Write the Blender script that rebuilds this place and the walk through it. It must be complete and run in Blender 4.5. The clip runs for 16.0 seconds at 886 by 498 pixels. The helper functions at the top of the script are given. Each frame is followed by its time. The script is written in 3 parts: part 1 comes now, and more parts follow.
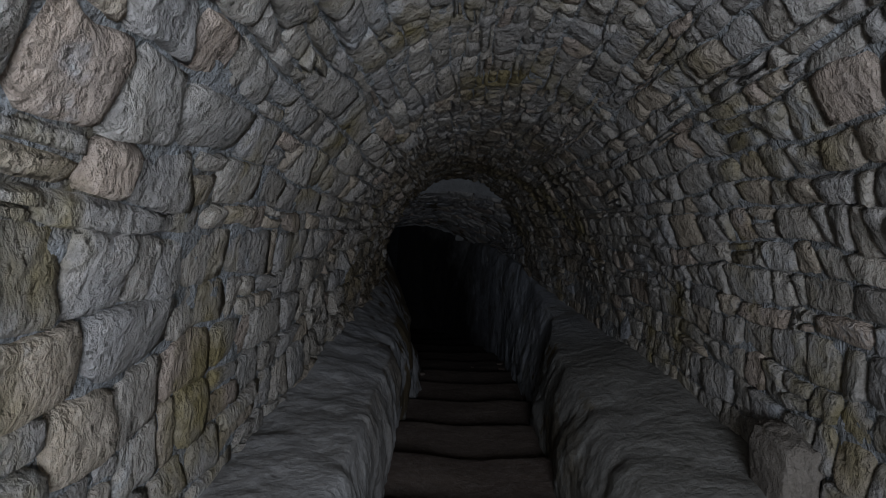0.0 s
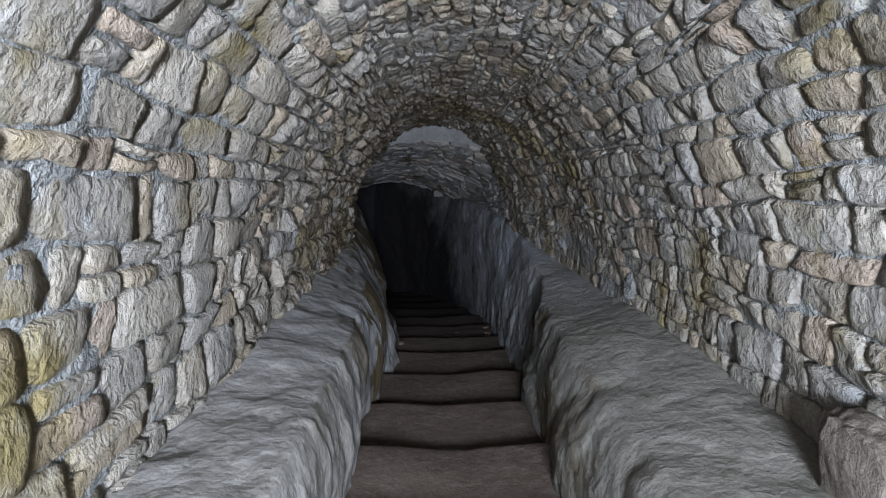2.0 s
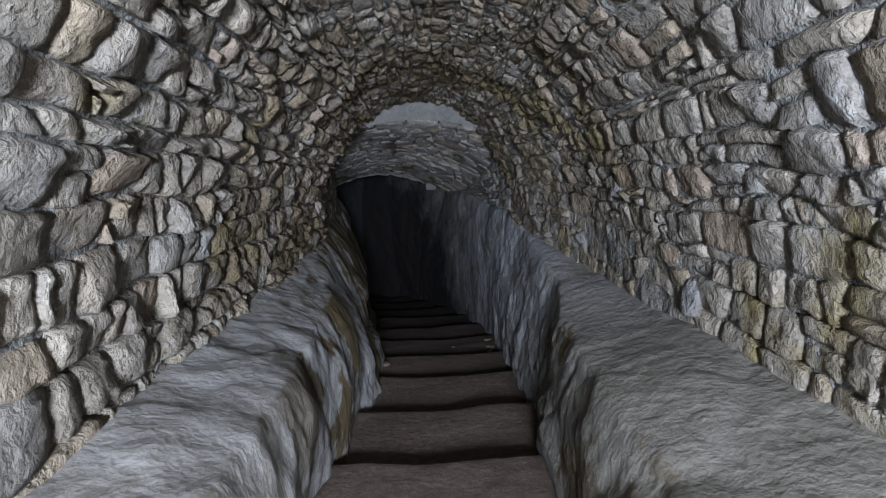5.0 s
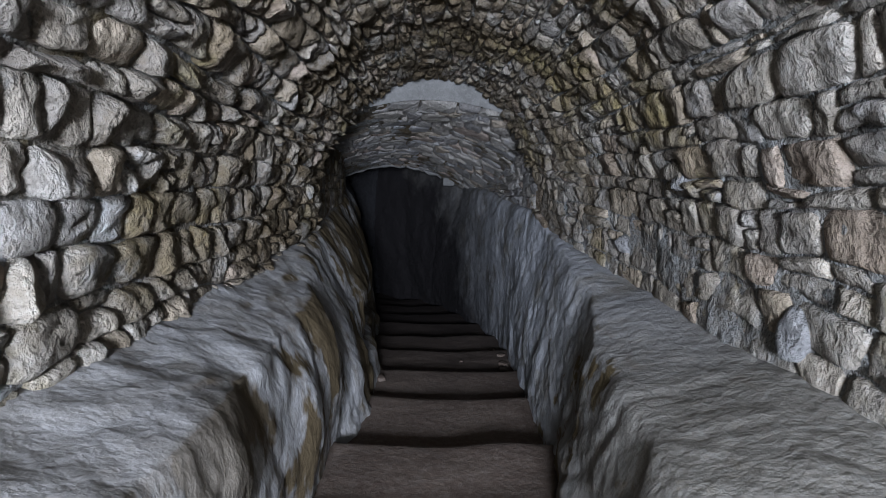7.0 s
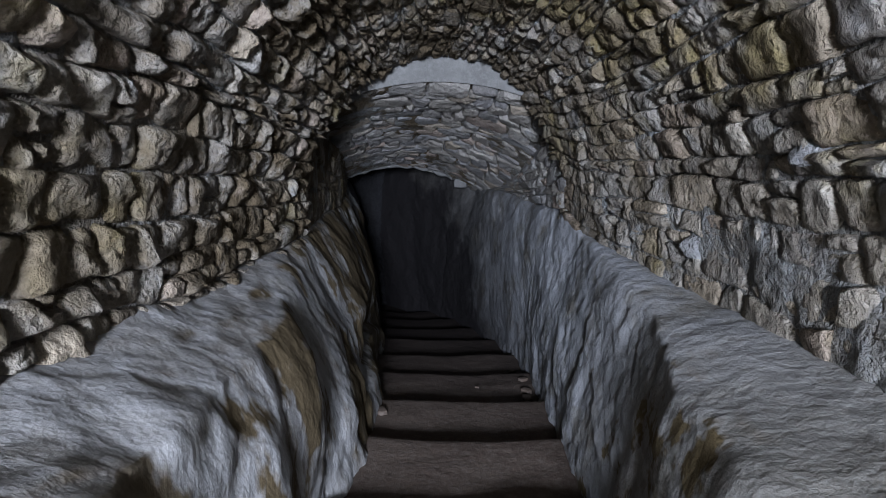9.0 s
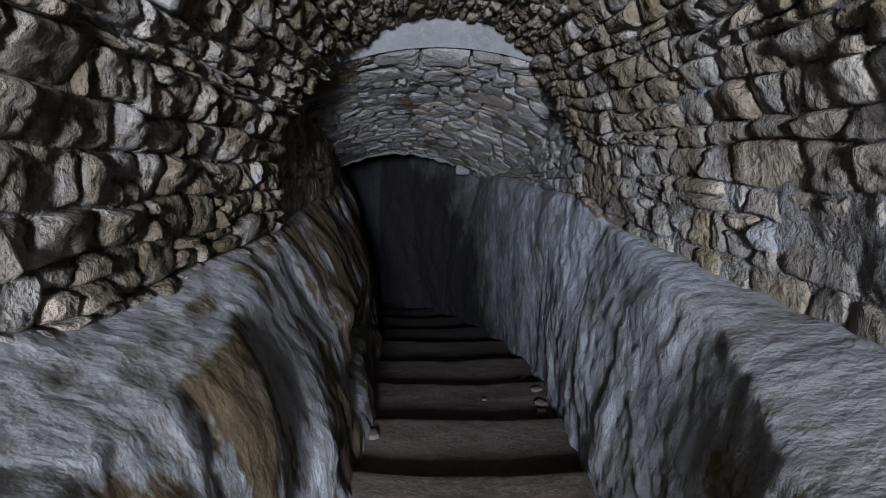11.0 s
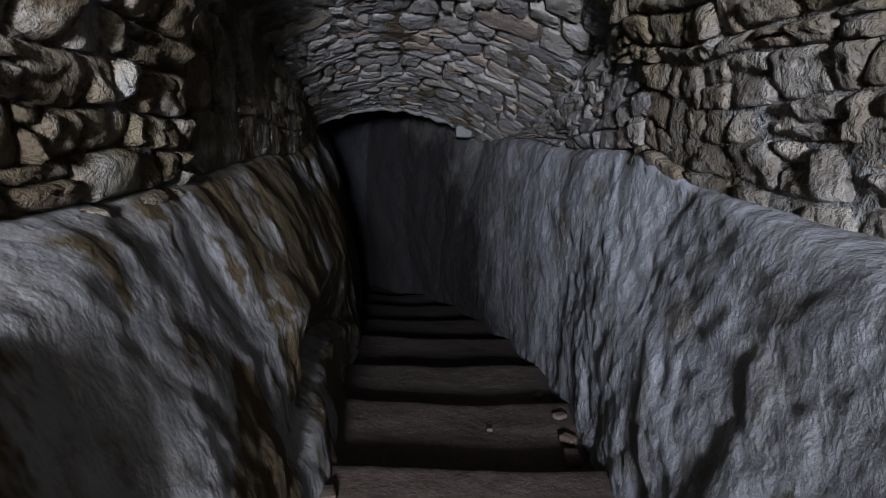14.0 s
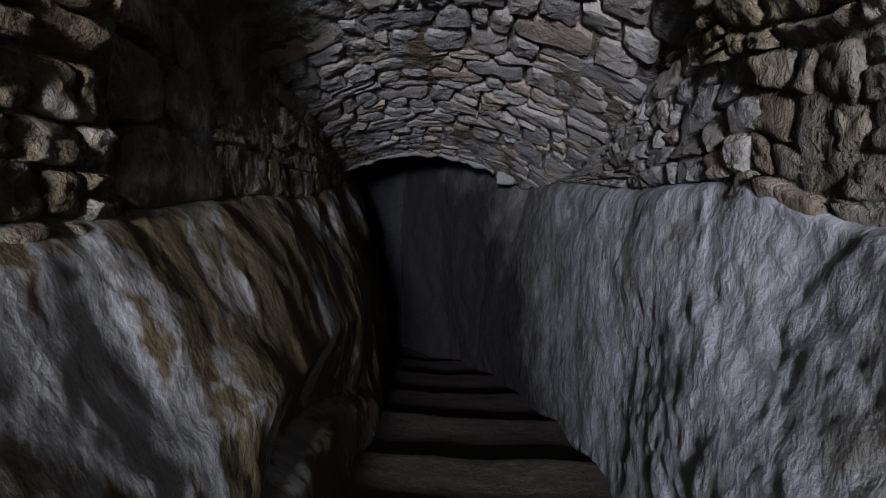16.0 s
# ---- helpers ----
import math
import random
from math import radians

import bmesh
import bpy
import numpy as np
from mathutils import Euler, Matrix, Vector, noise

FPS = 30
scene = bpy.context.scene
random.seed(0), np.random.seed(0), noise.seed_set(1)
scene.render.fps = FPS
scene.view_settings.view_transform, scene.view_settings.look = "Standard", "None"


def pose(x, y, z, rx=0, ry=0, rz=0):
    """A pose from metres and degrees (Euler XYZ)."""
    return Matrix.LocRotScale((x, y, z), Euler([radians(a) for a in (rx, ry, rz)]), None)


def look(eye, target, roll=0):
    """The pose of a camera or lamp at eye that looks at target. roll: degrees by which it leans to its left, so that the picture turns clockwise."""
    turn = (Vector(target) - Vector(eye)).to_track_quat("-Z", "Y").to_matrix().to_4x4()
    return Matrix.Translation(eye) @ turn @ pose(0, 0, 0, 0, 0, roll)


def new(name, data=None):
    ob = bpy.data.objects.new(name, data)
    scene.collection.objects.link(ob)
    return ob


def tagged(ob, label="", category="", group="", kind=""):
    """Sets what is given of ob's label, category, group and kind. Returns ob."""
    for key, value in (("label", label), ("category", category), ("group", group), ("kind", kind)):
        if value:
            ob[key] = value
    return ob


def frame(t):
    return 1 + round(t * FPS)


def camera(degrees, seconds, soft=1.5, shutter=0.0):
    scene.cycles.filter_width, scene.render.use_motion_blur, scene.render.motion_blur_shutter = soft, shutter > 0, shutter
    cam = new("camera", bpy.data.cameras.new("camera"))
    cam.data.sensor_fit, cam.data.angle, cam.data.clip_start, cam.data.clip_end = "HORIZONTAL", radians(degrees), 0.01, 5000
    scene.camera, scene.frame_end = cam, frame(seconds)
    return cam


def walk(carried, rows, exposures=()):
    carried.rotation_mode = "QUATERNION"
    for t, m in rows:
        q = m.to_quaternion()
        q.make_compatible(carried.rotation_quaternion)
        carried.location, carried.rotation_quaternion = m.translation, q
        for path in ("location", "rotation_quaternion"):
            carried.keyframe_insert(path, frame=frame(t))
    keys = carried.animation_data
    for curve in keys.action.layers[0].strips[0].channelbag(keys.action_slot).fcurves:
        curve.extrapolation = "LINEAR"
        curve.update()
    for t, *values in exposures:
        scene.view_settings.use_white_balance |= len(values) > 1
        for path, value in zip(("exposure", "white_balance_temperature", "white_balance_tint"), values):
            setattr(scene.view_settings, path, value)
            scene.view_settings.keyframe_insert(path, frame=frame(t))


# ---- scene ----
cam = camera(74.7, 16.0, soft=0.8)
METRES, EYE, TILT, LEAN, TURN = 7.6, 1.45, -6.0, -1.8, 0.0
ROWS = [
    (0.0, 0.0, 0.0, 0.0, 0.0, 0.0, 0.0),
    (0.5, 0.0068, 0.032, 0.0047, -1.69, -4.87, 0.98),
    (1.0, 0.0034, 0.0602, -0.0069, -4.37, -0.59, 2.38),
    (1.5, 0.0061, 0.0858, -0.0073, -3.9, -3.5, 3.06),
    (2.0, 0.0167, 0.1199, -0.0078, -1.59, -4.03, 2.37),
    (2.5, 0.0193, 0.1536, -0.0076, -2.83, -5.1, 2.97),
    (3.0, 0.0175, 0.1814, -0.0084, -3.77, -6.09, 3.14),
    (3.5, 0.0235, 0.2134, -0.0221, 0.09, -3.26, 2.64),
    (4.0, 0.0299, 0.2482, -0.0194, -0.13, -3.89, 1.55),
    (4.5, 0.0303, 0.281, -0.0195, -1.46, -3.09, 2.18),
    (5.0, 0.0387, 0.3093, -0.0187, -1.58, -4.22, 3.98),
    (7.5, 0.053, 0.4673, -0.0317, 0.64, -3.86, 0.45),
    (8.0, 0.0483, 0.4976, -0.0295, -1.16, -4.95, 1.9),
    (8.5, 0.05, 0.528, -0.041, 0.08, -2.2, 1.95),
    (9.0, 0.05, 0.5635, -0.0418, 1.63, -3.02, 1.46),
    (9.5, 0.0468, 0.592, -0.0413, -1.38, -3.82, 1.98),
    (10.0, 0.0524, 0.6169, -0.0403, 1.68, -3.82, 2.45),
    (12.5, 0.0556, 0.7515, -0.052, 2.41, -3.99, 2.45),
    (13.0, 0.0571, 0.7863, -0.0519, 3.86, -4.1, 1.03),
    (13.5, 0.0528, 0.8219, -0.063, 1.91, -4.47, 0.88),
    (14.0, 0.0446, 0.8581, -0.0641, 1.64, -5.77, 0.91),
    (14.5, 0.05, 0.8904, -0.064, 5.54, -2.98, -1.01),
    (15.0, 0.0504, 0.921, -0.0613, 4.63, -3.28, 0.76),
    (15.5, 0.0499, 0.9447, -0.0656, 3.04, -3.08, 2.11),
    (16.0, 0.0544, 0.9779, -0.0729, 6.29, 0.05, 0.57),
]
EXPOSURES = [(0.0, -2.75, 6350, 9), (0.5, -1.68, 6250, 8), (1.0, -0.8, 6300, 8), (1.5, -0.32, 6350, 8), (3.0, -0.1, 6300, 8), (5.0, 0.26, 6350, 9),
             (9.0, 0.93, 6200, 11), (12.5, 1.0, 6300, 12), (14.5, 1.08, 6600, 13), (16.0, 1.14, 6700, 14)]
walk(cam, [(t, pose(0, 0, EYE, TILT, LEAN, TURN) @ pose(METRES * x, METRES * y, METRES * z, 90 + pitch, roll, yaw)) for t, x, y, z, yaw, pitch, roll in ROWS], EXPOSURES)

# ---- world, sun and the daylight in the mouth of the tunnel ----
SUN_ELEVATION, SUN_TURN = 48.0, 25.0
world = bpy.data.worlds.new("sky")
scene.world = world
world.use_nodes = True
sky = world.node_tree.nodes.new("ShaderNodeTexSky")
sky.sky_type, sky.sun_disc = "NISHITA", False
sky.sun_elevation, sky.sun_rotation = radians(SUN_ELEVATION), radians(SUN_TURN)
world.node_tree.links.new(sky.outputs[0], world.node_tree.nodes["Background"].inputs[0])
world.node_tree.nodes["Background"].inputs[1].default_value = 0.08
sun = new("sun", bpy.data.lights.new("sun", "SUN"))
sun.data.energy, sun.data.angle, sun.data.color = 4.0, radians(0.5), (1.0, 0.94, 0.85)
sun_way = Vector((math.sin(radians(SUN_TURN)), math.cos(radians(SUN_TURN)), math.tan(radians(SUN_ELEVATION)))).normalized()
sun.matrix_world = look(sun_way * 60, (0, 0, 0))
mouth_light = new("mouth_daylight", bpy.data.lights.new("mouth_daylight", "AREA"))
mouth_light.data.shape, mouth_light.data.size, mouth_light.data.size_y = "RECTANGLE", 1.35, 1.1
mouth_light.data.energy, mouth_light.data.color = 1500.0, (0.775, 0.845, 1.0)
mouth_light.matrix_world = look((0.45, -1.9, 1.4), (0.35, 5.0, 0.7))


# ---- materials ----
def material(name, colours, grain=9.0, fine=55.0, relief=0.5, rough=0.9, stains_and_shade=(), piece=0.0, streak=1.0, brown_patches=None, chipped=0.3, bloom=None, along=1.0, inner=None, shade=None, fine_share=0.3, deep=0.06, dusty=False):
    """A mineral surface: colours mixed by a coarse and a fine noise, stains of their own colour, relief at two scales.
    colours: three base colours. stains: (colour, scale, from, to). piece: how far single pieces differ. streak: stretch of the grain along z."""
    m = bpy.data.materials.new(name)
    m.use_nodes = True
    nodes, links = m.node_tree.nodes, m.node_tree.links
    shader = nodes["Principled BSDF"]
    shader.inputs["Roughness"].default_value = rough
    shader.inputs["Specular IOR Level"].default_value = 0.12
    where = nodes.new("ShaderNodeTexCoord").outputs["Object"]
    turn = nodes.new("ShaderNodeMapping")
    turn.inputs["Scale"].default_value = (1, along, streak)
    links.new(where, turn.inputs[0])

    def noise_node(scale, detail, rough_amount=0.6, stretched=False):
        n = nodes.new("ShaderNodeTexNoise")
        n.inputs["Scale"].default_value, n.inputs["Detail"].default_value, n.inputs["Roughness"].default_value = scale, detail, rough_amount
        links.new(turn.outputs[0] if stretched else where, n.inputs["Vector"])
        return n.outputs["Fac"]

    def ramp(value, lo, hi):
        r = nodes.new("ShaderNodeMapRange")
        r.inputs["From Min"].default_value, r.inputs["From Max"].default_value = lo, hi
        links.new(value, r.inputs["Value"])
        return r.outputs[0]

    def mix(factor, a, b, mode="MIX"):
        n = nodes.new("ShaderNodeMix")
        n.data_type, n.blend_type = "RGBA", mode
        for socket, value in ((n.inputs["Factor"], factor), (n.inputs["A"], a), (n.inputs["B"], b)):
            if isinstance(value, (tuple, float)):
                socket.default_value = (*value, 1) if isinstance(value, tuple) else value
            else:
                links.new(value, socket)
        return n.outputs["Result"]

    coarse, small = noise_node(grain * 0.25, 4, stretched=True), noise_node(grain * 2.5, 6, 0.7)
    colour = mix(ramp(coarse, 0.38, 0.62), colours[0], colours[1])
    colour = mix(ramp(small, 0.45, 0.75), colour, colours[2])
    if piece:
        lot, island = nodes.new("ShaderNodeObjectInfo"), nodes.new("ShaderNodeNewGeometry")
        add, part_of = nodes.new("ShaderNodeMath"), nodes.new("ShaderNodeMath")
        part_of.operation = "FRACT"
        links.new(lot.outputs["Random"], add.inputs[0])
        links.new(island.outputs["Random Per Island"], add.inputs[1])
        links.new(add.outputs[0], part_of.inputs[0])
        tint = nodes.new("ShaderNodeValToRGB")
        tint.color_ramp.interpolation = "CONSTANT"
        tones = ((0.0, (1, 1, 1)), (0.2, (1.16, 1.12, 1.06)), (0.36, (0.8, 0.8, 0.82)), (0.5, (1.12, 1.0, 0.84)), (0.62, (0.95, 0.97, 1.02)),
                 (0.74, (1.1, 0.93, 0.82)), (0.84, (0.72, 0.7, 0.66)), (0.92, (1.28, 1.26, 1.22)))
        while len(tint.color_ramp.elements) < len(tones):
            tint.color_ramp.elements.new(0.5)
        for e, (place, c) in zip(tint.color_ramp.elements, tones):
            e.position, e.color = place, (*[1 + (k - 1) * piece for k in c], 1)
        links.new(part_of.outputs[0], tint.inputs[0])
        colour = mix(1.0, colour, tint.outputs[0], "MULTIPLY")
    axes = nodes.new("ShaderNodeSeparateXYZ")
    links.new(where, axes.inputs[0])

    def times(a, b):
        n = nodes.new("ShaderNodeMath")
        n.operation = "MULTIPLY"
        links.new(a, n.inputs[0])
        links.new(b, n.inputs[1])
        return n.outputs[0]

    def upward():
        ways = nodes.new("ShaderNodeSeparateXYZ")
        links.new(nodes.new("ShaderNodeNewGeometry").outputs["Normal"], ways.inputs[0])
        return ways.outputs[2]

    def stained(colour, stain, scale, lo, hi):
        amount = ramp(noise_node(scale, 5, 0.65, stretched=True), lo, hi)
        if dusty:
            # level ledges keep the paler base colour, stains fade out there
            amount = times(amount, ramp(upward(), 0.97, 0.8))
        if inner:
            amount = times(amount, ramp(axes.outputs[1], *inner[:2]))
            if len(inner) == 4:
                amount = times(amount, ramp(axes.outputs[1], *inner[2:]))
        return mix(amount, colour, stain)

    for stain in stains_and_shade:
        colour = stained(colour, *stain)
    if bloom:
        # pale lime crust that covers the rock further in
        crust, y0, y1, y2, y3 = bloom
        amount = times(ramp(axes.outputs[1], y0, y1), ramp(axes.outputs[1], y3, y2))
        colour = mix(times(amount, ramp(noise_node(2.6, 6, 0.7, stretched=True), 0.36, 0.52)), colour, crust)
        colour = stained(colour, stains_and_shade[0][0], stains_and_shade[0][1] * 1.3, stains_and_shade[0][2], stains_and_shade[0][3])
    if shade:
        # lower end's shade put into the colour, in uneven tongues, inward and downward
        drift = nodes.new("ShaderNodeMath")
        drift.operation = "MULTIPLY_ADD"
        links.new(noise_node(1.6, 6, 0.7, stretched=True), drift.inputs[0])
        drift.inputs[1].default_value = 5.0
        downward = nodes.new("ShaderNodeMath")
        downward.operation = "MULTIPLY_ADD"
        links.new(axes.outputs[2], downward.inputs[0])
        downward.inputs[1].default_value = -1.3
        links.new(axes.outputs[1], downward.inputs[2])
        links.new(downward.outputs[0], drift.inputs[2])
        colour = mix(ramp(drift.outputs[0], shade[1], shade[2]), colour, shade[0])
    if brown_patches:
        # brown in patches, denser further in and towards the left
        patchy = times(ramp(axes.outputs[1], 2.5, 7.5), ramp(axes.outputs[0], 4.5, 0.4))
        patchy = times(patchy, ramp(noise_node(2.4, 5, 0.7), 0.37, 0.55))
        colour = mix(patchy, colour, brown_patches)
    links.new(colour, shader.inputs["Base Color"])
    height = nodes.new("ShaderNodeMath")
    height.operation = "MULTIPLY_ADD"
    links.new(noise_node(fine, 6, 0.7), height.inputs[0])
    height.inputs[1].default_value = fine_share
    chips = nodes.new("ShaderNodeTexVoronoi")
    chips.feature, chips.distance = "F1", "EUCLIDEAN"
    chips.inputs["Scale"].default_value, chips.inputs["Detail"].default_value = grain * 0.9, 2.0
    bent, warp = nodes.new("ShaderNodeVectorMath"), nodes.new("ShaderNodeTexNoise")
    warp.inputs["Scale"].default_value, warp.inputs["Detail"].default_value = grain * 0.6, 3.0
    bent.operation = "MULTIPLY_ADD"
    links.new(where, warp.inputs["Vector"])
    links.new(warp.outputs["Color"], bent.inputs[0])
    bent.inputs[1].default_value = (0.12, 0.12, 0.12)
    links.new(turn.outputs[0], bent.inputs[2])
    links.new(bent.outputs[0], chips.inputs["Vector"])
    broken = nodes.new("ShaderNodeMath")
    broken.operation = "MULTIPLY_ADD"
    links.new(chips.outputs["Distance"], broken.inputs[0])
    broken.inputs[1].default_value = chipped
    links.new(noise_node(grain, 6, 0.7, stretched=True), broken.inputs[2])
    links.new(broken.outputs[0], height.inputs[2])
    bump = nodes.new("ShaderNodeBump")
    bump.inputs["Strength"].default_value, bump.inputs["Distance"].default_value = relief, deep
    links.new(height.outputs[0], bump.inputs["Height"])
    links.new(bump.outputs[0], shader.inputs["Normal"])
    return m


PATCH_BROWN = (0.118, 0.09, 0.056)
STONE = material("rubble_stone", ((0.325, 0.292, 0.245), (0.268, 0.25, 0.225), (0.42, 0.395, 0.35)), 13, 60, 1.0, 0.92,
                 (((0.22, 0.178, 0.085), 1.1, 0.53, 0.66), ((0.40, 0.41, 0.41), 2.6, 0.60, 0.74)), piece=0.75, streak=0.8, brown_patches=PATCH_BROWN, chipped=0.4, fine_share=0.14, deep=0.11)
SLAB = material("thin_grey_slab_stone", ((0.205, 0.193, 0.176), (0.165, 0.156, 0.145), (0.265, 0.254, 0.238)), 14, 60, 0.9, 0.92,
                (((0.29, 0.29, 0.29), 2.2, 0.60, 0.72),), piece=0.9, chipped=0.25)
MORTAR = material("lime_mortar", ((0.29, 0.295, 0.29), (0.22, 0.215, 0.20), (0.38, 0.40, 0.40)), 24, 80, 1.0, 0.95,
                  (((0.13, 0.105, 0.06), 1.6, 0.56, 0.70),), brown_patches=PATCH_BROWN, chipped=0.6, fine_share=0.2, deep=0.08)
# brown patches put the shade behind the rock's bulges into the colour
ROCK_LEFT = material("shade_patched_bedrock", ((0.205, 0.196, 0.182), (0.155, 0.145, 0.13), (0.265, 0.26, 0.248)), 11, 40, 0.30, 0.9,
                     (((0.072, 0.054, 0.03), 1.0, 0.47, 0.515), ((0.29, 0.29, 0.288), 2.4, 0.57, 0.64)), streak=0.6, along=1.0,
                     bloom=((0.235, 0.232, 0.228), 3.5, 6.0, 9.0, 11.5), inner=(3.0, 6.0), chipped=0.5, shade=((0.03, 0.026, 0.022), 16.0, 19.5), fine_share=0.12, dusty=True)
# its colour goes near-black towards the lower end, standing in for shade
ROCK = material("cut_bedrock", ((0.145, 0.136, 0.118), (0.115, 0.106, 0.09), (0.185, 0.178, 0.16)), 12, 40, 0.34, 0.9,
                (((0.075, 0.056, 0.028), 1.3, 0.55, 0.58),), streak=0.95, along=1.0, chipped=0.45, inner=(3.0, 6.0, 8.4, 7.6),
                bloom=((0.255, 0.26, 0.27), 5.5, 8.5, 12.0, 16.0), shade=((0.016, 0.0145, 0.015), 14.4, 18.4), fine_share=0.1, dusty=True)
# near-black rock: the unlit lower passage's shade is put into the colour
SHADED_ROCK = material("shade_dark_bedrock", ((0.024, 0.024, 0.026), (0.016, 0.015, 0.015), (0.034, 0.034, 0.036)), 6, 30, 0.8, 0.8, along=0.8)
# the deepest steps darken in colour where daylight fails to reach
EARTHY = material("trodden_rock_step", ((0.085, 0.064, 0.05), (0.062, 0.045, 0.035), (0.11, 0.092, 0.077)), 7, 34, 0.3, 0.85, shade=((0.022, 0.017, 0.015), 12.5, 18.5))
PLASTER = material("pale_lime_plaster", ((0.155, 0.153, 0.146), (0.12, 0.118, 0.112), (0.182, 0.18, 0.173)), 8, 60, 0.6, 0.9)
EARTH = material("dry_pale_earth", ((0.42, 0.37, 0.29), (0.34, 0.30, 0.23), (0.48, 0.44, 0.36)), 3, 30, 0.5, 0.95)


# ---- building helpers ----
def mesh_object(name, verts, faces, mat, parent=None, smooth=True):
    me = bpy.data.meshes.new(name)
    me.from_pydata(verts, [], faces)
    me.materials.append(mat)
    me.polygons.foreach_set("use_smooth", [smooth] * len(me.polygons))
    ob = new(name, me)
    ob.parent = parent
    return ob


def n3(x, y, z, scale):
    return noise.noise(Vector((x, y, z)) * scale)


def sheet(rows):
    """Vertices and faces of a grid given as rows of equally many places."""
    n = len(rows[0])
    verts = [p for row in rows for p in row]
    faces = [(i * n + j, i * n + j + 1, (i + 1) * n + j + 1, (i + 1) * n + j) for i in range(len(rows) - 1) for j in range(n - 1)]
    return verts, faces


def knots(y, ys, values):
    return float(np.interp(y, ys, values))


# ---- the plan: the shape of the passage along y ----
NOSINGS = [-4.85, -3.75, -2.65, -1.55, -0.50, 0.58, 1.66, 2.75, 3.84, 4.92, 6.00, 7.14, 8.30, 9.32, 10.44, 11.44, 12.62, 13.70, 14.8, 15.9, 17.0, 18.1, 19.2]


def nosing_z(y):
    return -0.17 - 0.145 * y


STEP_Y = (-4, 4, 6, 7.1, 8.3, 9.3, 10.4, 11.0, 12.0, 12.9, 14.0, 15.2, 16.2, 17.0, 18.0, 19.0)
STEP_L = (-0.42, -0.38, -0.37, -0.33, -0.26, -0.29, -0.40, -0.47, -0.60, -0.76, -0.94, -1.05, -1.5, -2.5, -4.2, -5.9)
STEP_R = (0.95, 0.95, 1.05, 1.16, 1.14, 1.18, 1.20, 1.18, 1.06, 0.86, 0.55, 0.16, -0.4, -1.3, -2.9, -4.5)
# left rock: edge of the ledge (x, z) and foot of the masonry (x, z)
LEFT_Y = (-4, 3, 5.4, 7.0, 8.2, 9.2, 10.7, 12.2, 14.2, 16, 17, 18, 19.0)
LEFT_EX = (-0.50, -0.46, -0.43, -0.52, -0.74, -0.84, -1.02, -1.12, -1.44, -1.75, -2.7, -4.4, -6.1)
LEFT_EZ = (0.16, 0.02, -0.12, -0.2, -0.13, -0.07, 0.0, -0.06, 0.1, 0.1, 0.1, 0.1, 0.1)
LEFT_BX = (-1.08, -1.06, -1.0, -1.0, -0.96, -0.95, -1.09, -1.2, -1.52, -1.85, -2.8, -4.5, -6.2)
LEFT_BZ = (0.2, 0.03, 0.06, 0.02, 0.0, 0.02, 0.08, 0.04, 0.25, 0.3, 0.3, 0.3, 0.3)
RIGHT_Y = (-4, 3, 5.0, 6.4, 7.2, 8.2, 9.2, 9.8, 11.3, 12.7, 14.4, 15.4, 16.2, 17.0, 18.0, 19.0)
RIGHT_EX = (1.15, 1.16, 1.19, 1.26, 1.42, 1.45, 1.44, 1.36, 1.25, 1.10, 0.66, 0.08, -0.5, -1.25, -2.8, -4.4)
RIGHT_EZ = (0.06, -0.12, -0.18, -0.2, -0.1, -0.03, 0.02, 0.15, 0.06, 0.12, 0.14, 0.3, 0.3, 0.3, 0.3, 0.3)
RIGHT_BX = (1.90, 1.90, 1.86, 1.82, 1.79, 1.66, 1.52, 1.44, 1.34, 1.19, 0.78, 0.16, -0.42, -1.15, -2.7, -4.3)
RIGHT_BZ = (0.1, -0.03, 0.0, -0.02, -0.03, 0.0, 0.05, 0.2, 0.15, 0.2, 0.2, 0.5, 0.5, 0.5, 0.5, 0.5)
VAULT_Y = (-4, 0, 3, 4, 5.4, 6.4, 8, 9.9)
VAULT_TOP = (3.1, 2.75, 2.40, 2.20, 2.04, 1.95, 1.80, 1.62)
SAMPLES = 72


def even(points, n=SAMPLES):
    """The open line through points (x, z), cut into n even steps."""
    p = np.array(points)
    run = np.concatenate(([0], np.cumsum(np.hypot(*np.diff(p, axis=0).T))))
    at = np.linspace(0, run[-1], n + 1)
    return np.stack((np.interp(at, run, p[:, 0]), np.interp(at, run, p[:, 1])), 1), run[-1]


def barrel_line(y):
    """Section of the first vault at y, from the foot at the left over the crown to the right."""
    left, right = knots(y, LEFT_Y, LEFT_BX), knots(y, RIGHT_Y, RIGHT_BX)
    lz, rz, top = knots(y, LEFT_Y, LEFT_BZ), knots(y, RIGHT_Y, RIGHT_BZ), knots(y, VAULT_Y, VAULT_TOP)
    c, a = (left + right) / 2, (right - left) / 2
    line = [(left - 0.01, lz - 0.35)]
    for k in range(61):
        turn = math.pi * (1 - k / 60)
        foot = lz if turn > math.pi / 2 else rz
        line.append((c + a * math.cos(turn), foot * (1 - math.sin(turn)) + top * math.sin(turn) ** 0.93))
    line.append((right + 0.01, rz - 0.35))
    return line


def low_arch(x, y):
    """Height of the second, flat and falling vault."""
    f = (y - 9.95) / 4.45
    c, w, top, rise = 0.2 - 0.82 * f, 1.35 - 0.42 * f, 1.42 - 0.88 * f, 0.36 - 0.14 * f
    return top - rise * ((x - c) / w) ** 2


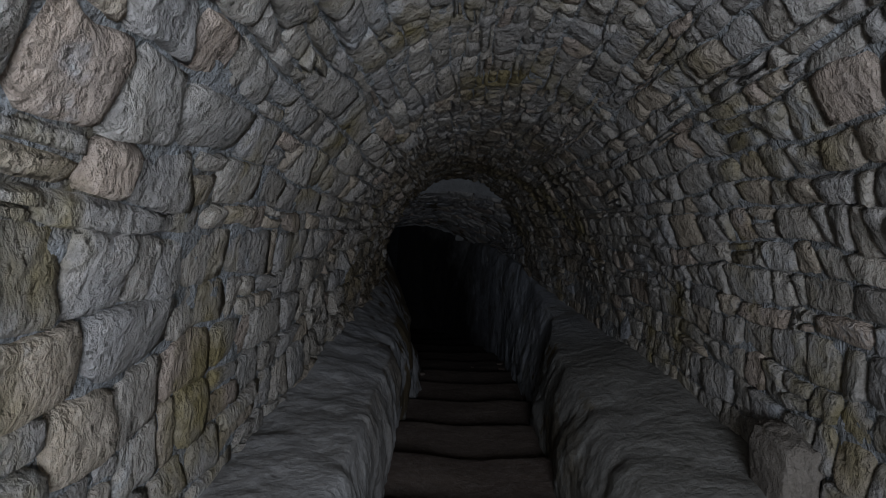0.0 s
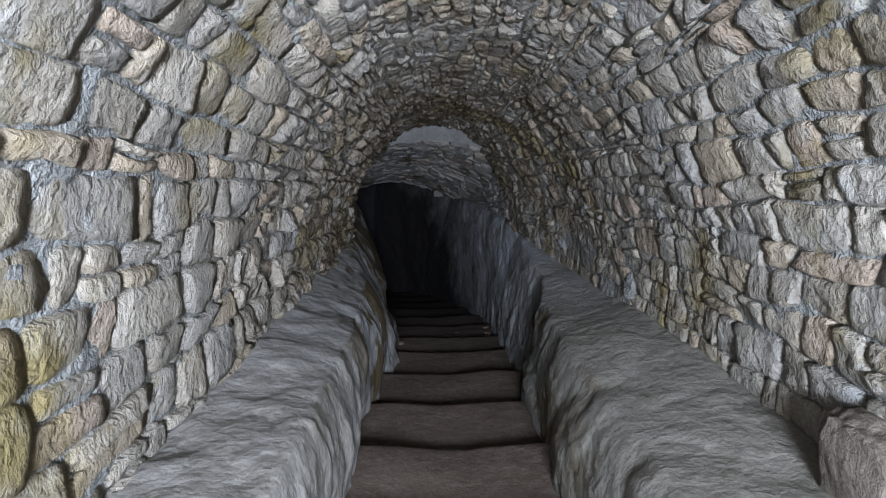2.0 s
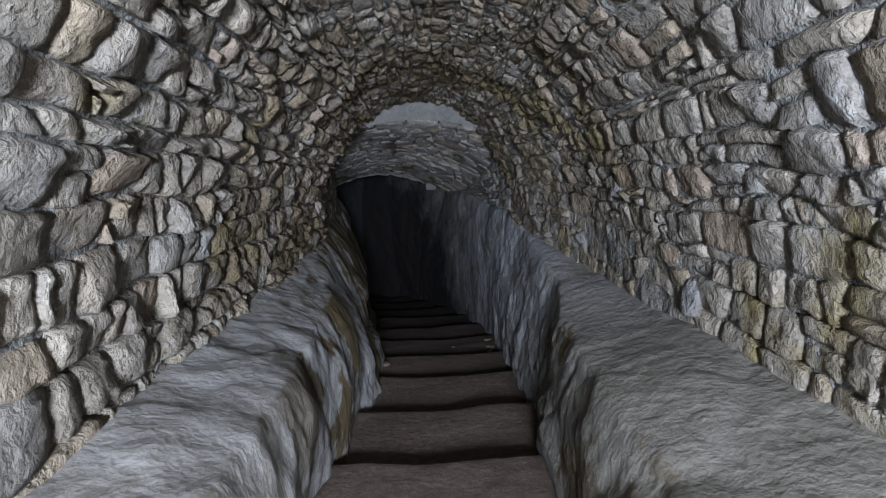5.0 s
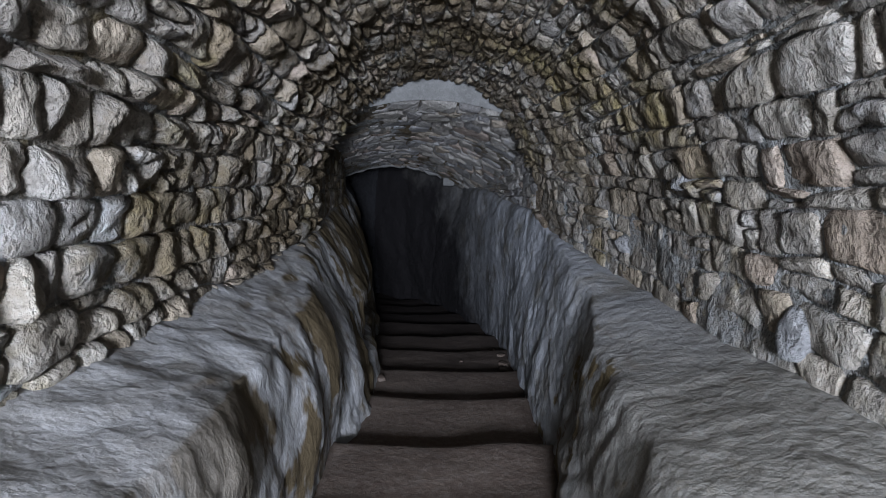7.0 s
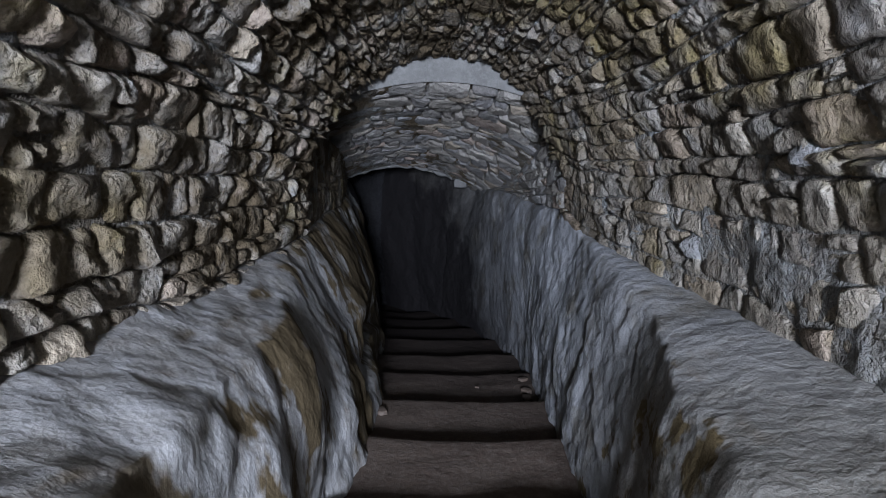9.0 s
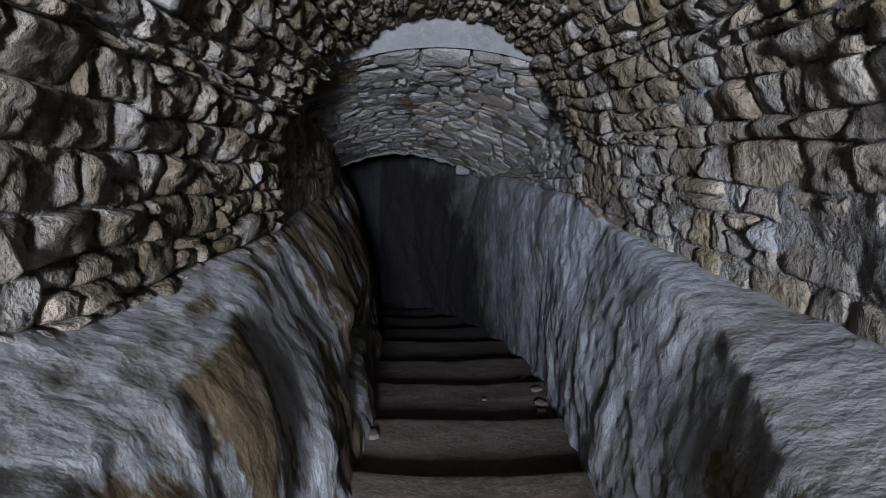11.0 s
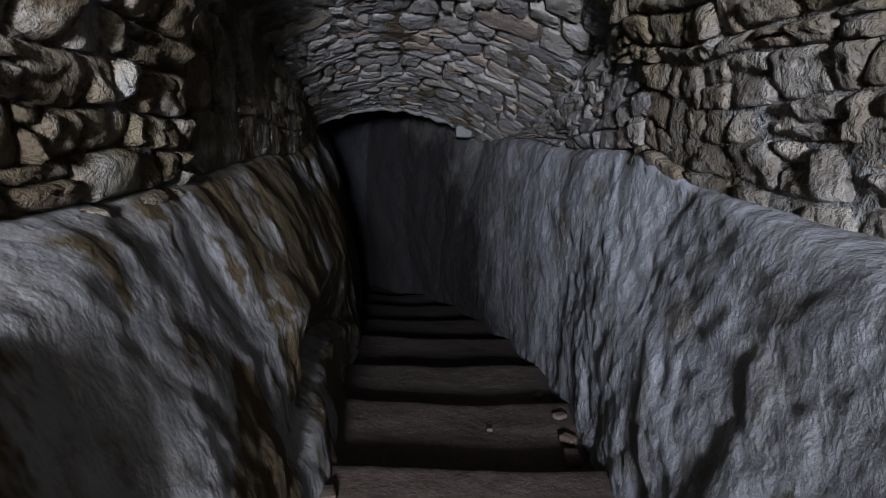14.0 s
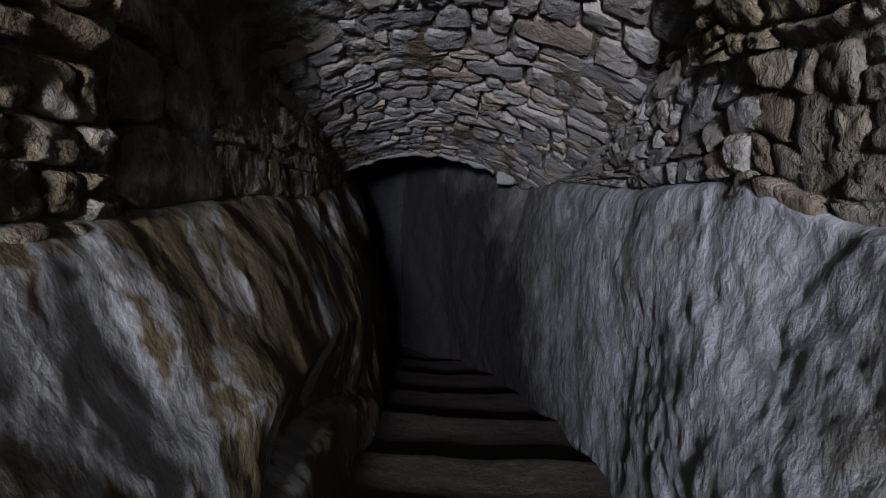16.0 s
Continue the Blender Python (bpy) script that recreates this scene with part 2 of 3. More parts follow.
def low_line(y):
    left, right = knots(y, LEFT_Y, LEFT_BX), knots(y, RIGHT_Y, RIGHT_BX)
    lz, rz = knots(y, LEFT_Y, LEFT_BZ), knots(y, RIGHT_Y, RIGHT_BZ)
    line = [(left - 0.02, lz - 0.35), (left, lz)]
    for k in range(41):
        x = left + (right - left) * k / 40
        line.append((x, max(low_arch(x, y), (lz if k < 20 else rz) + 0.02)))
    return line + [(right, rz), (right + 0.02, rz - 0.35)]


class Shell:
    """The inner face of a vaulted stretch: places by arc (0 to 1) and y, with the way into the room."""

    def __init__(self, line, y0, y1):
        self.y0, self.y1, self.step = y0, y1, 0.1
        self.n = int(round((y1 - y0) / self.step))
        made = [even(line(y0 + (y1 - y0) * i / self.n)) for i in range(self.n + 1)]
        self.grid, self.length = [m[0].tolist() for m in made], float(np.mean([m[1] for m in made]))

    def flat(self, s, y):
        f = min(max((y - self.y0) / (self.y1 - self.y0), 0), 1) * self.n
        i = min(int(f), self.n - 1)
        g = min(max(s, 0), 1) * SAMPLES
        j = min(int(g), SAMPLES - 1)
        f, g = f - i, g - j
        a, b, c, d = self.grid[i][j], self.grid[i][j + 1], self.grid[i + 1][j], self.grid[i + 1][j + 1]
        return tuple((a[k] * (1 - g) + b[k] * g) * (1 - f) + (c[k] * (1 - g) + d[k] * g) * f for k in (0, 1))

    def place(self, s, y, h):
        x, z = self.flat(s, y)
        x0, z0 = self.flat(max(s - 0.012, 0), y)
        x1, z1 = self.flat(min(s + 0.012, 1), y)
        dx, dz = x1 - x0, z1 - z0
        size = math.hypot(dx, dz) or 1
        x, z = x + dz / size * h, z - dx / size * h
        sway = 0.05 * n3(x, y, z, 0.9)
        return (x + dz / size * sway, y, z - dx / size * sway)


def shell_sheet(name, shell, mat, thick, end=lambda s: 0.0, begin=lambda s: 0.0):
    """The mortar face of a stretch, with a rough inner side, an outer side and closed ends."""
    ny, ns = int((shell.y1 - shell.y0) / 0.028), 224
    rows = []
    for i in range(ny + 1):
        row = []
        for j in range(ns + 1):
            s = j / ns
            y = shell.y0 + begin(s) + (shell.y1 + end(s) - shell.y0 - begin(s)) * i / ny
            x, _, z = shell.place(s, y, 0)
            smear = (0.022 + 0.03 * n3(x, y, z, 2.2)) * min(max((y - 5.2) / 0.8, 0), 1) * min(max((0.5 - z) / 0.15, 0), 1) if x > 1.2 and y < 9.5 else 0
            row.append(shell.place(s, y, smear - 0.001 + 0.022 * n3(x, y, z, 3.1) + 0.016 * n3(x, y, z, 11) + 0.012 * n3(x, y, z, 24)))
        rows.append(row)
    inner, faces = sheet(rows)
    outer = []
    for i in (0, ny // 4, ny // 2, 3 * ny // 4, ny):
        outer.append([shell.place(j / ns, shell.y0 + begin(j / ns) + (shell.y1 + end(j / ns) - shell.y0 - begin(j / ns)) * i / ny, -thick) for j in range(ns + 1)])
    back, back_faces = sheet(outer)
    base = len(inner)
    faces += [tuple(k + base for k in reversed(f)) for f in back_faces]
    n = ns + 1
    for i, o in ((0, 0), (ny, 4)):
        faces += [(i * n + j, i * n + j + 1, base + o * n + j + 1, base + o * n + j) for j in range(ns)]
    return mesh_object(name, inner + back, faces, mat)


def cells(rng, a0, a1, b0, b1, height, length, wave=0.03, split=0.2, edge=None):
    """Stones of a rough coursed wall as polygons (a along the course, b across), with bowed beds and slanting joints."""
    levels, made = [b0], []
    while levels[-1] < b1 - 0.09:
        levels.append(min(levels[-1] + height(levels[-1]) * rng.uniform(0.65, 1.4), b1))
    levels[-1] = b1

    def bed(i, a):
        if i in (0, len(levels) - 1):
            return levels[i]
        return levels[i] + wave * n3(a, i * 7.3, 13.5, 1.4) * 1.6 + wave * 0.8 * n3(a, i * 3.1, 4.0, 5.0)

    for i in range(len(levels) - 1):
        a = a0 - rng.uniform(0, 0.3)
        tilt0 = rng.uniform(-0.03, 0.03)
        while a < a1:
            end_a = a + length(a, levels[i]) * rng.choice((0.5, 0.7, 0.85, 1.0, 1.0, 1.15, 1.4, 1.8)) * rng.uniform(0.85, 1.15)
            tilt1 = rng.uniform(-0.035, 0.035)
            mid = (a + end_a) / 2
            q = [(a + tilt0, bed(i, a)), (mid, bed(i, mid) + rng.uniform(-0.012, 0.012)), (end_a + tilt1, bed(i, end_a)),
                 (end_a - tilt1, bed(i + 1, end_a)), (mid, bed(i + 1, mid) + rng.uniform(-0.012, 0.012)), (a - tilt0, bed(i + 1, a))]
            if rng.random() < split:
                f = rng.uniform(0.35, 0.65)
                cut = [tuple(q[k][m] * (1 - f) + q[5 - k][m] * f for m in (0, 1)) for k in range(3)]
                made += [q[:3] + cut[::-1], cut + q[3:]]
            else:
                made.append(q)
            a, tilt0 = end_a, tilt1
    return made


def stone(rng, poly, spot, proud, around=18, joint=0.0015, full=True, worn=0.4, hewn=1.0):
    """One rubble stone over its polygon: chipped corners, rough hewn face, its rim sunk in the mortar. spot(a, b, h) gives places."""
    p = poly
    for cutting in (0.07 + 0.14 * worn, 0.17 + 0.08 * worn):
        p = [tuple(p[k][m] * (1 - f) + p[(k + 1) % len(p)][m] * f for m in (0, 1)) for k in range(len(p)) for f in (cutting, 1 - cutting)]
    run = np.array(p + p[:1])
    steps = np.concatenate(([0], np.cumsum(np.hypot(*np.diff(run, axis=0).T))))
    at = np.linspace(0, steps[-1], around, endpoint=False)
    ring = np.stack((np.interp(at, steps, run[:, 0]), np.interp(at, steps, run[:, 1])), 1)
    mid = ring.mean(0)
    size = max(np.ptp(ring[:, 0]), 0.02), max(np.ptp(ring[:, 1]), 0.02)
    shrink = np.array([max(1 - joint * 2 / k, 0.5) for k in size])
    wobble = 1 + np.array([rng.uniform(-0.07, 0.04) for _ in range(around)])
    lean_a, lean_b = rng.uniform(-0.5, 0.5) * proud, rng.uniform(-0.7, 0.7) * proud
    sharp = ((0.0, -0.03), (0.005, 0.58), (0.018, 0.94), (0.66, 1.06), (0.3, 1.04)) if full else ((0.0, -0.03), (0.010, 0.75), (0.68, 1.04))
    soft = ((0.0, -0.03), (0.006, 0.36), (0.024, 0.74), (0.62, 1.05), (0.3, 1.12)) if full else ((0.0, -0.03), (0.014, 0.6), (0.6, 1.08))
    levels = [(p0 * (1 - worn) + p1 * worn, q0 * (1 - worn) + q1 * worn) for (p0, q0), (p1, q1) in zip(sharp, soft)]
    lot = rng.uniform(0, 90)
    verts, faces = [], []
    for depth, (k, h) in enumerate(levels):
        for m in range(around):
            inner = k if k > 0.1 else np.array([max(1 - 2 * k / z, 0.6) for z in size])
            d = (ring[m] - mid) * shrink * inner * (wobble[m] if k < 0.1 else 1)
            rough = 0.8 * n3(d[0] + lot, d[1], lot, 8) + 0.7 * n3(d[0], d[1] + lot, lot, 20)
            up = proud * h + 0.022 * hewn * rough + lean_a * d[0] / size[0] * 2 + lean_b * d[1] / size[1] * 2
            verts.append(spot(mid[0] + d[0], mid[1] + d[1], up if depth else -0.03))
        if depth:
            o = (depth - 1) * around
            faces += [(o + m, o + (m + 1) % around, o + around + (m + 1) % around, o + around + m) for m in range(around)]
    verts.append(spot(mid[0], mid[1], proud * 1.04 + 0.02 * n3(lot, lot, 0, 8)))
    o = (len(levels) - 1) * around
    faces += [(o + m, o + (m + 1) % around, len(verts) - 1) for m in range(around)]
    return verts, faces


def join(lots):
    verts, faces = [], []
    for v, f in lots:
        o = len(verts)
        verts += v
        faces += [tuple(k + o for k in face) for face in f]
    return verts, faces


# ---- ground outside the mouth ----
ground_rows = [[(x, y, 0.22 + 0.05 * n3(x, y, 0, 0.4)) for x in np.linspace(-60, 60, 81)] for y in np.linspace(-1.8, -80, 61)]
ground = mesh_object("ground", *sheet(ground_rows), EARTH)
tagged(ground, "dry pale earth before the mouth of the tunnel", "ground", kind="structure")

# ---- rock-cut lower walls ----
def rock_side(name, left, y0, y1, step, mat):
    ys = np.arange(y0, y1, step)
    ey, ex, ez, bx, bz = (LEFT_Y, LEFT_EX, LEFT_EZ, LEFT_BX, LEFT_BZ) if left else (RIGHT_Y, RIGHT_EX, RIGHT_EZ, RIGHT_BX, RIGHT_BZ)
    foot, way, rows = (STEP_L if left else STEP_R), (1 if left else -1), []
    for y in ys:
        fx, fz = knots(y, STEP_Y, foot), nosing_z(y) - 0.32
        x1, z1, x2, z2 = knots(y, ey, ex), knots(y, ey, ez), knots(y, ey, bx), knots(y, ey, bz)
        fx -= 0.02 * way
        line = [(fx, fz), (fx, fz + 0.35)]
        if left and 8.6 < y < 12.5:
            b = math.sin((y - 8.6) / 3.9 * math.pi)
            line += [(fx - 0.10 * b, fz + 0.45 + 0.25 * b), (fx - 0.05 - 0.30 * b, fz + 0.55 + 0.25 * b)]
        for f in (0.5, 0.75, 0.9) if left and 8.6 < y < 12.5 else (0.25, 0.5, 0.75, 0.9):
            bow = 0.05 * math.sin(math.pi * f)
            line.append((fx + (x1 - fx) * f ** 1.2 + bow * way, fz + 0.35 + (z1 - fz - 0.35) * f ** 0.92))
        line += [(x1, z1), (x1 + (x2 - x1) * 0.5, z1 + (z2 - z1) * 0.5 + 0.015), (x2, z2), (x2 - 0.3 * way, z2 + 0.05)]
        p, total = even(line, 96)
        for _ in range(2):
            p[1:-1] = (p[:-2] + 2 * p[1:-1] + p[2:]) / 4
        row = []
        for j in range(len(p)):
            a, b = p[max(j - 1, 0)], p[min(j + 1, len(p) - 1)]
            d = b - a
            d = d / (np.hypot(*d) or 1)
            nx, nz = (d[1], -d[0]) if left else (-d[1], d[0])
            x, z = p[j]
            wx, wz = x + 0.25 * n3(x, y, z, 1.1), z + 0.5 * n3(y, z, x, 0.9)
            near, seeds = noise.voronoi(Vector((wx * 2.2 + 0.3 * n3(x, y, z, 4), y * (2.6 if left else 1.3) + 0.3 * n3(z, x, y, 4), wz * (1.3 if left else 1.5))))
            plate = noise.cell(seeds[0] * 7.3)
            run = y * (0.85 if left else 0.5)
            bulge = 0.6 + 0.5 * min(max((y - 3.5) / 2.0, 0), 1)
            h = bulge * (0.105 * n3(wx, run, wz, 0.9) + 0.062 * n3(x, run * 1.1, wz * 0.8, 2.0))
            if left:
                h += 0.028 * n3(x, y, wz * 0.45, 4.5) + 0.013 * n3(x, y, wz * 0.6, 10) + 0.009 * n3(x, y, z * 0.8, 21)
                h += 0.018 * plate * min(1, (near[1] - near[0]) * 5)
            else:
                calm = (1 - 0.45 * min(max((y - 6.5) / 2.0, 0), 1)) * (0.6 + 0.4 * min(max((y - 3.5) / 2.0, 0), 1))
                h *= 0.45 + 0.55 * calm
                h += 0.018 * calm * n3(x, y * 0.55, wz, 5.0) + 0.012 * n3(x, y * 0.7, z, 11) + 0.009 * n3(x, y * 0.9, z, 22)
                h += 0.026 * plate * min(1, (near[1] - near[0]) * 5)
            if not left:
                h *= 1 - 0.3 * min(max((y - 10.0) / 1.5, 0), 1)
            h -= 0.018 * max(0, 1 - 14 * abs(n3(wx + 9, y * 0.9 + 0.25 * wz, wz * 0.4, 0.9)))
            flat = abs(d[0])
            h *= 1 - 0.6 * flat
            if j > len(p) - 3:
                h = 0
            row.append((x + nx * h, y + 0.03 * n3(z, y, x, 4), z + nz * h))
        rows.append(row)
    v, f = sheet(rows)
    ob = mesh_object(name, v, f if left else [tuple(reversed(k)) for k in f], mat)
    return ob


rock_left = tagged(rock_side("wall_rock_left", True, -1.8, 14.5, 0.03, ROCK_LEFT), "rough grey bedrock ledge cut beside the steps, brown shade patches in its colour", "rock wall", kind="structure")
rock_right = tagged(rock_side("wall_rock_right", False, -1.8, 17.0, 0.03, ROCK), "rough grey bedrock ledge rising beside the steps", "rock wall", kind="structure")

# same rock further in, coloured dark to stand in for shade
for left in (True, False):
    tagged(rock_side("wall_rock_lower_left" if left else "wall_rock_lower_right", left, 14.46 if left else 16.96, 19.0, 0.05, SHADED_ROCK), "bedrock wall of the lower passage, shade put into its dark colour", "rock wall", kind="structure")

# ---- steps ----
stairs = tagged(new("staircase"), "broad worn steps cut into earthy bedrock, descending", "stairs", kind="structure")
for k in range(1, len(NOSINGS)):
    y0, y1 = NOSINGS[k - 1], NOSINGS[k]
    top = nosing_z(y1)
    l0, r0 = knots((y0 + y1) / 2, STEP_Y, STEP_L) - 0.25, knots((y0 + y1) / 2, STEP_Y, STEP_R) + 0.25
    l1, r1 = knots(y1, STEP_Y, STEP_L) - 0.25, knots(y1, STEP_Y, STEP_R) + 0.25
    rows = []
    profile = [(y0 - 0.05, 0.0)] + [(y0 - 0.05 + (y1 - y0) * f, 0.0) for f in np.linspace(0.06, 0.97, 26)]
    profile += [(y1 - 0.035, -0.001), (y1 - 0.018, -0.006), (y1 - 0.005, -0.018), (y1, -0.036), (y1 - 0.004, -0.07), (y1 - 0.012, -0.12), (y1 - 0.02, -0.3)]
    for py, pz in profile:
        f = min(max((py - y0) / (y1 - y0), 0), 1)
        row = []
        for j in range(43):
            g = j / 42
            x = (l0 + (l1 - l0) * f) * (1 - g) + (r0 + (r1 - r0) * f) * g
            worn = 0.018 * math.exp(-((g - 0.5) / 0.2) ** 2) * (0.4 + f)
            rim = 0.05 * max(0, abs(g - 0.5) * 2 - 0.62) ** 1.3
            z = top + pz - worn + rim + 0.022 * n3(x, py, k, 1.8) + 0.014 * n3(x, py, k, 7) * min(1, 0.25 + rim * 40)
            row.append((x, py + 0.03 * n3(x, k * 5.0, pz * 2, 1.7) * f + 0.014 * n3(x, k, pz, 8), z))
        rows.append(row)
    v, f = sheet(rows)
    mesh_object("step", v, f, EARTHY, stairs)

# ---- first vault: mortar and rubble ----
barrel = Shell(barrel_line, -1.75, 9.9)


def barrel_end(s):
    return -0.6 * (1 - min(max((s - 0.22) / 0.2, 0), 1)) + 0.12 * n3(s * 9, 0, 0, 1) * (1 if s < 0.3 else 0) + (0.2 if s > 0.72 else 0.0)


vault = shell_sheet("wall_vault", barrel, MORTAR, 0.4, barrel_end)
tagged(vault, "barrel vault of rough grey rubble stones in lime mortar", "vault", kind="structure")

# ---- second vault ----
low = Shell(low_line, 9.95, 14.4)
low_vault = shell_sheet("wall_low_vault", low, MORTAR, 0.3, begin=lambda s: -0.85 * min(max((0.33 - s) / 0.1, 0), 1))
tagged(low_vault, "flat falling vault of thin stone slabs over the lower steps", "vault", kind="structure")

# ---- pale lunette between the two vaults ----
rows = []
for k in range(33):
    x = -1.0 + 2.5 * k / 32
    lo = low_arch(x, 9.95) - 0.02
    c, a = 0.28, 1.30
    hi = max(lo + 0.02, 1.75 * math.sqrt(max(0.05, 1 - ((x - c) / a) ** 2)))
    rows.append([(x, 9.93 + 0.012 * n3(x, f, 0, 6), lo + (hi - lo) * f) for f in np.linspace(0, 1, 9)] + [(x, 10.2, hi), (x, 10.2, lo)])
lunette = mesh_object("trim_lunette", *sheet(rows), PLASTER)
tagged(lunette, "pale plastered lunette above the low vault", "lunette", kind="structure")

# ---- dark end of the passage ----
end_rows = []
for i in range(41):
    y = 14.3 + 4.7 * i / 40
    l, r = knots(y, LEFT_Y, LEFT_BX), knots(y, RIGHT_Y, RIGHT_BX)
    row = [(l - 0.05, y, -0.3)]
    for k in range(25):
        g = k / 24
        x = l + (r - l) * g
        row.append((x, y + 0.03 * n3(x, y, 0, 5), 0.62 + 0.45 * math.sin(math.pi * g) ** 0.5 + 0.06 * n3(x, y, 1, 2.5)))
    end_rows.append(row + [(r + 0.05, y, -0.3)])
cave_top = tagged(mesh_object("ceiling_cave", *sheet(end_rows), SHADED_ROCK), "rough rock ceiling over the dark lower passage", "ceiling", kind="structure")
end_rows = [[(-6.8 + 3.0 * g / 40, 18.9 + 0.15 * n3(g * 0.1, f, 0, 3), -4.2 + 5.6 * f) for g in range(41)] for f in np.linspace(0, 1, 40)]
cave_end = tagged(mesh_object("wall_cave_end", *sheet(end_rows), SHADED_ROCK), "rough bedrock end of the dark lower passage", "rock wall", kind="structure")

# ---- stones of the first vault ----
rng = random.Random(5)


def on_barrel(a, b, h):
    return barrel.place(b / barrel.length, a, h)


def centre(poly):
    return sum(p[0] for p in poly) / len(poly), sum(p[1] for p in poly) / len(poly)


rest, singles = [], 0
B0, B1 = 0.22, barrel.length - 0.22


def bed_height(b):
    """Courses are tall at the feet of the vault and thin at its crown."""
    away = abs(b / barrel.length - 0.5) * 2
    return 0.105 + (0.065 if b < barrel.length / 2 else 0.055) * min(away * 1.3, 1)


def bed_length(a, b):
    s = b / barrel.length
    return (0.17 + 0.06 * abs(s - 0.5) * 2) * (1.35 if s < 0.45 and a < 4.0 else 0.8 if s < 0.4 else 1.05)


for poly in cells(rng, -1.0, 9.9, B0, B1, bed_height, bed_length, wave=0.04, split=0.16):
    a, b = centre(poly)
    s = b / barrel.length
    if a > barrel.y1 + barrel_end(s) - 0.08 or a < -0.9:
        continue
    # knobbly, deep-jointed masonry further in on the left, flush pointing on the right and overhead
    knobbly = min(max((a - 3.6) / 1.5, 0), 1) * (1 if s < 0.4 else 0.35 * min(max((a - 5.5) / 2.5, 0), 1))
    near_piece = 1.6 < a < 5.2 and (s < 0.36 or s > 0.64) and singles < 300
    proud = rng.uniform(0.012, 0.040) * (1 + 0.9 * knobbly) * (0.8 if 0.38 < s < 0.62 else 1.0)
    made = stone(rng, poly, on_barrel, proud, 18, full=not near_piece, worn=0.02 + 0.4 * knobbly, hewn=0.85 + 0.55 * knobbly)
    if near_piece:
        mesh_object("stone", *made, STONE, vault)
        singles += 1
    else:
        rest.append(made)
tagged(mesh_object("rubble_stones", *join(rest), STONE, vault), "rough rubble stones of the vault", kind="stuff")

# ---- slabs of the second vault and the masonry under its springing ----
def on_arch(a, b, h):
    l, r = knots(b, LEFT_Y, LEFT_BX), knots(b, RIGHT_Y, RIGHT_BX)
    x = l + (r - l) * a / 2.4
    return (x, b, low_arch(x, b) - h + 0.05 * n3(x, b, low_arch(x, b), 0.9))


def on_side(left):
    def spot(a, b, h):
        x = knots(a, LEFT_Y, LEFT_BX) if left else knots(a, RIGHT_Y, RIGHT_BX)
        lo = knots(a, LEFT_Y, LEFT_BZ) if left else knots(a, RIGHT_Y, RIGHT_BZ)
        z = lo - 0.03 + (low_arch(x, a) - lo) * b
        return (x + (h if left else -h), a, z)
    return spot


for poly in cells(rng, 0.02, 2.38, 9.97, 14.4, lambda b: 0.20, lambda a, b: 0.24, wave=0.07, split=0.1):
    a, b = centre(poly)
    if 0.02 < a < 2.38:
        mesh_object("slab", *stone(rng, poly, on_arch, rng.uniform(0.02, 0.04), 14, joint=0.005, full=False), SLAB, low_vault, smooth=False)
for left in (True, False):
    for poly in cells(rng, 9.3 if left else 9.95, 14.3, 0.02, 1.0, (lambda b: 0.24) if left else (lambda b: 0.16),
                      (lambda a, b: 0.55) if left else (lambda a, b: 0.26), wave=0.04, split=0.1):
        a, b = centre(poly)
        if a < 14.2:
            mesh_object("stone", *stone(rng, poly, on_side(left), rng.uniform(0.012, 0.03) if left else rng.uniform(0.03, 0.06), 14, full=False), STONE if left else SLAB, low_vault, smooth=False)

# ---- pale rim under the end of the second vault ----
rows = []
for k in range(61):
    x = -1.56 + 1.86 * k / 60
    z = low_arch(x, 14.38) + 0.02
    deep = 0.05 + 0.04 * n3(x, 0, 0, 7)
    rows.append([(x, 14.30, z), (x, 14.29, z - deep * 0.4), (x, 14.30, z - deep), (x, 14.36, z - deep - 0.015), (x, 14.5, z - deep + 0.02), (x, 14.6, z + 0.1)])
rim = tagged(mesh_object("trim_vault_rim", *sheet(rows), PLASTER), "pale worn edge where the low vault ends", "vault rim", kind="structure")

# ---- pale lime-crusted stones in the right wall ----
CRUST = material("lime_crusted_stone", ((0.24, 0.235, 0.23), (0.19, 0.185, 0.18), (0.29, 0.29, 0.29)), 13, 60, 1.0, 0.9, chipped=0.4, fine_share=0.14, deep=0.1)


def arc_at(y, z):
    """The arc of the first vault's right half at height z."""
    return min((k / 400 for k in range(200, 400)), key=lambda s: abs(barrel.flat(s, y)[1] - z)) * barrel.length


for y, z, w, h in ((6.40, 0.74, 0.20, 0.16), (5.50, 0.17, 0.22, 0.30), (7.48, 0.20, 0.2, 0.2)):
    b = arc_at(y, z)
    poly = [(y + w / 2 * math.cos(k * math.pi / 3), b + h / 2 * math.sin(k * math.pi / 3)) for k in range(6)]
    mesh_object("stone", *stone(rng, poly, on_barrel, 0.06), CRUST, vault)


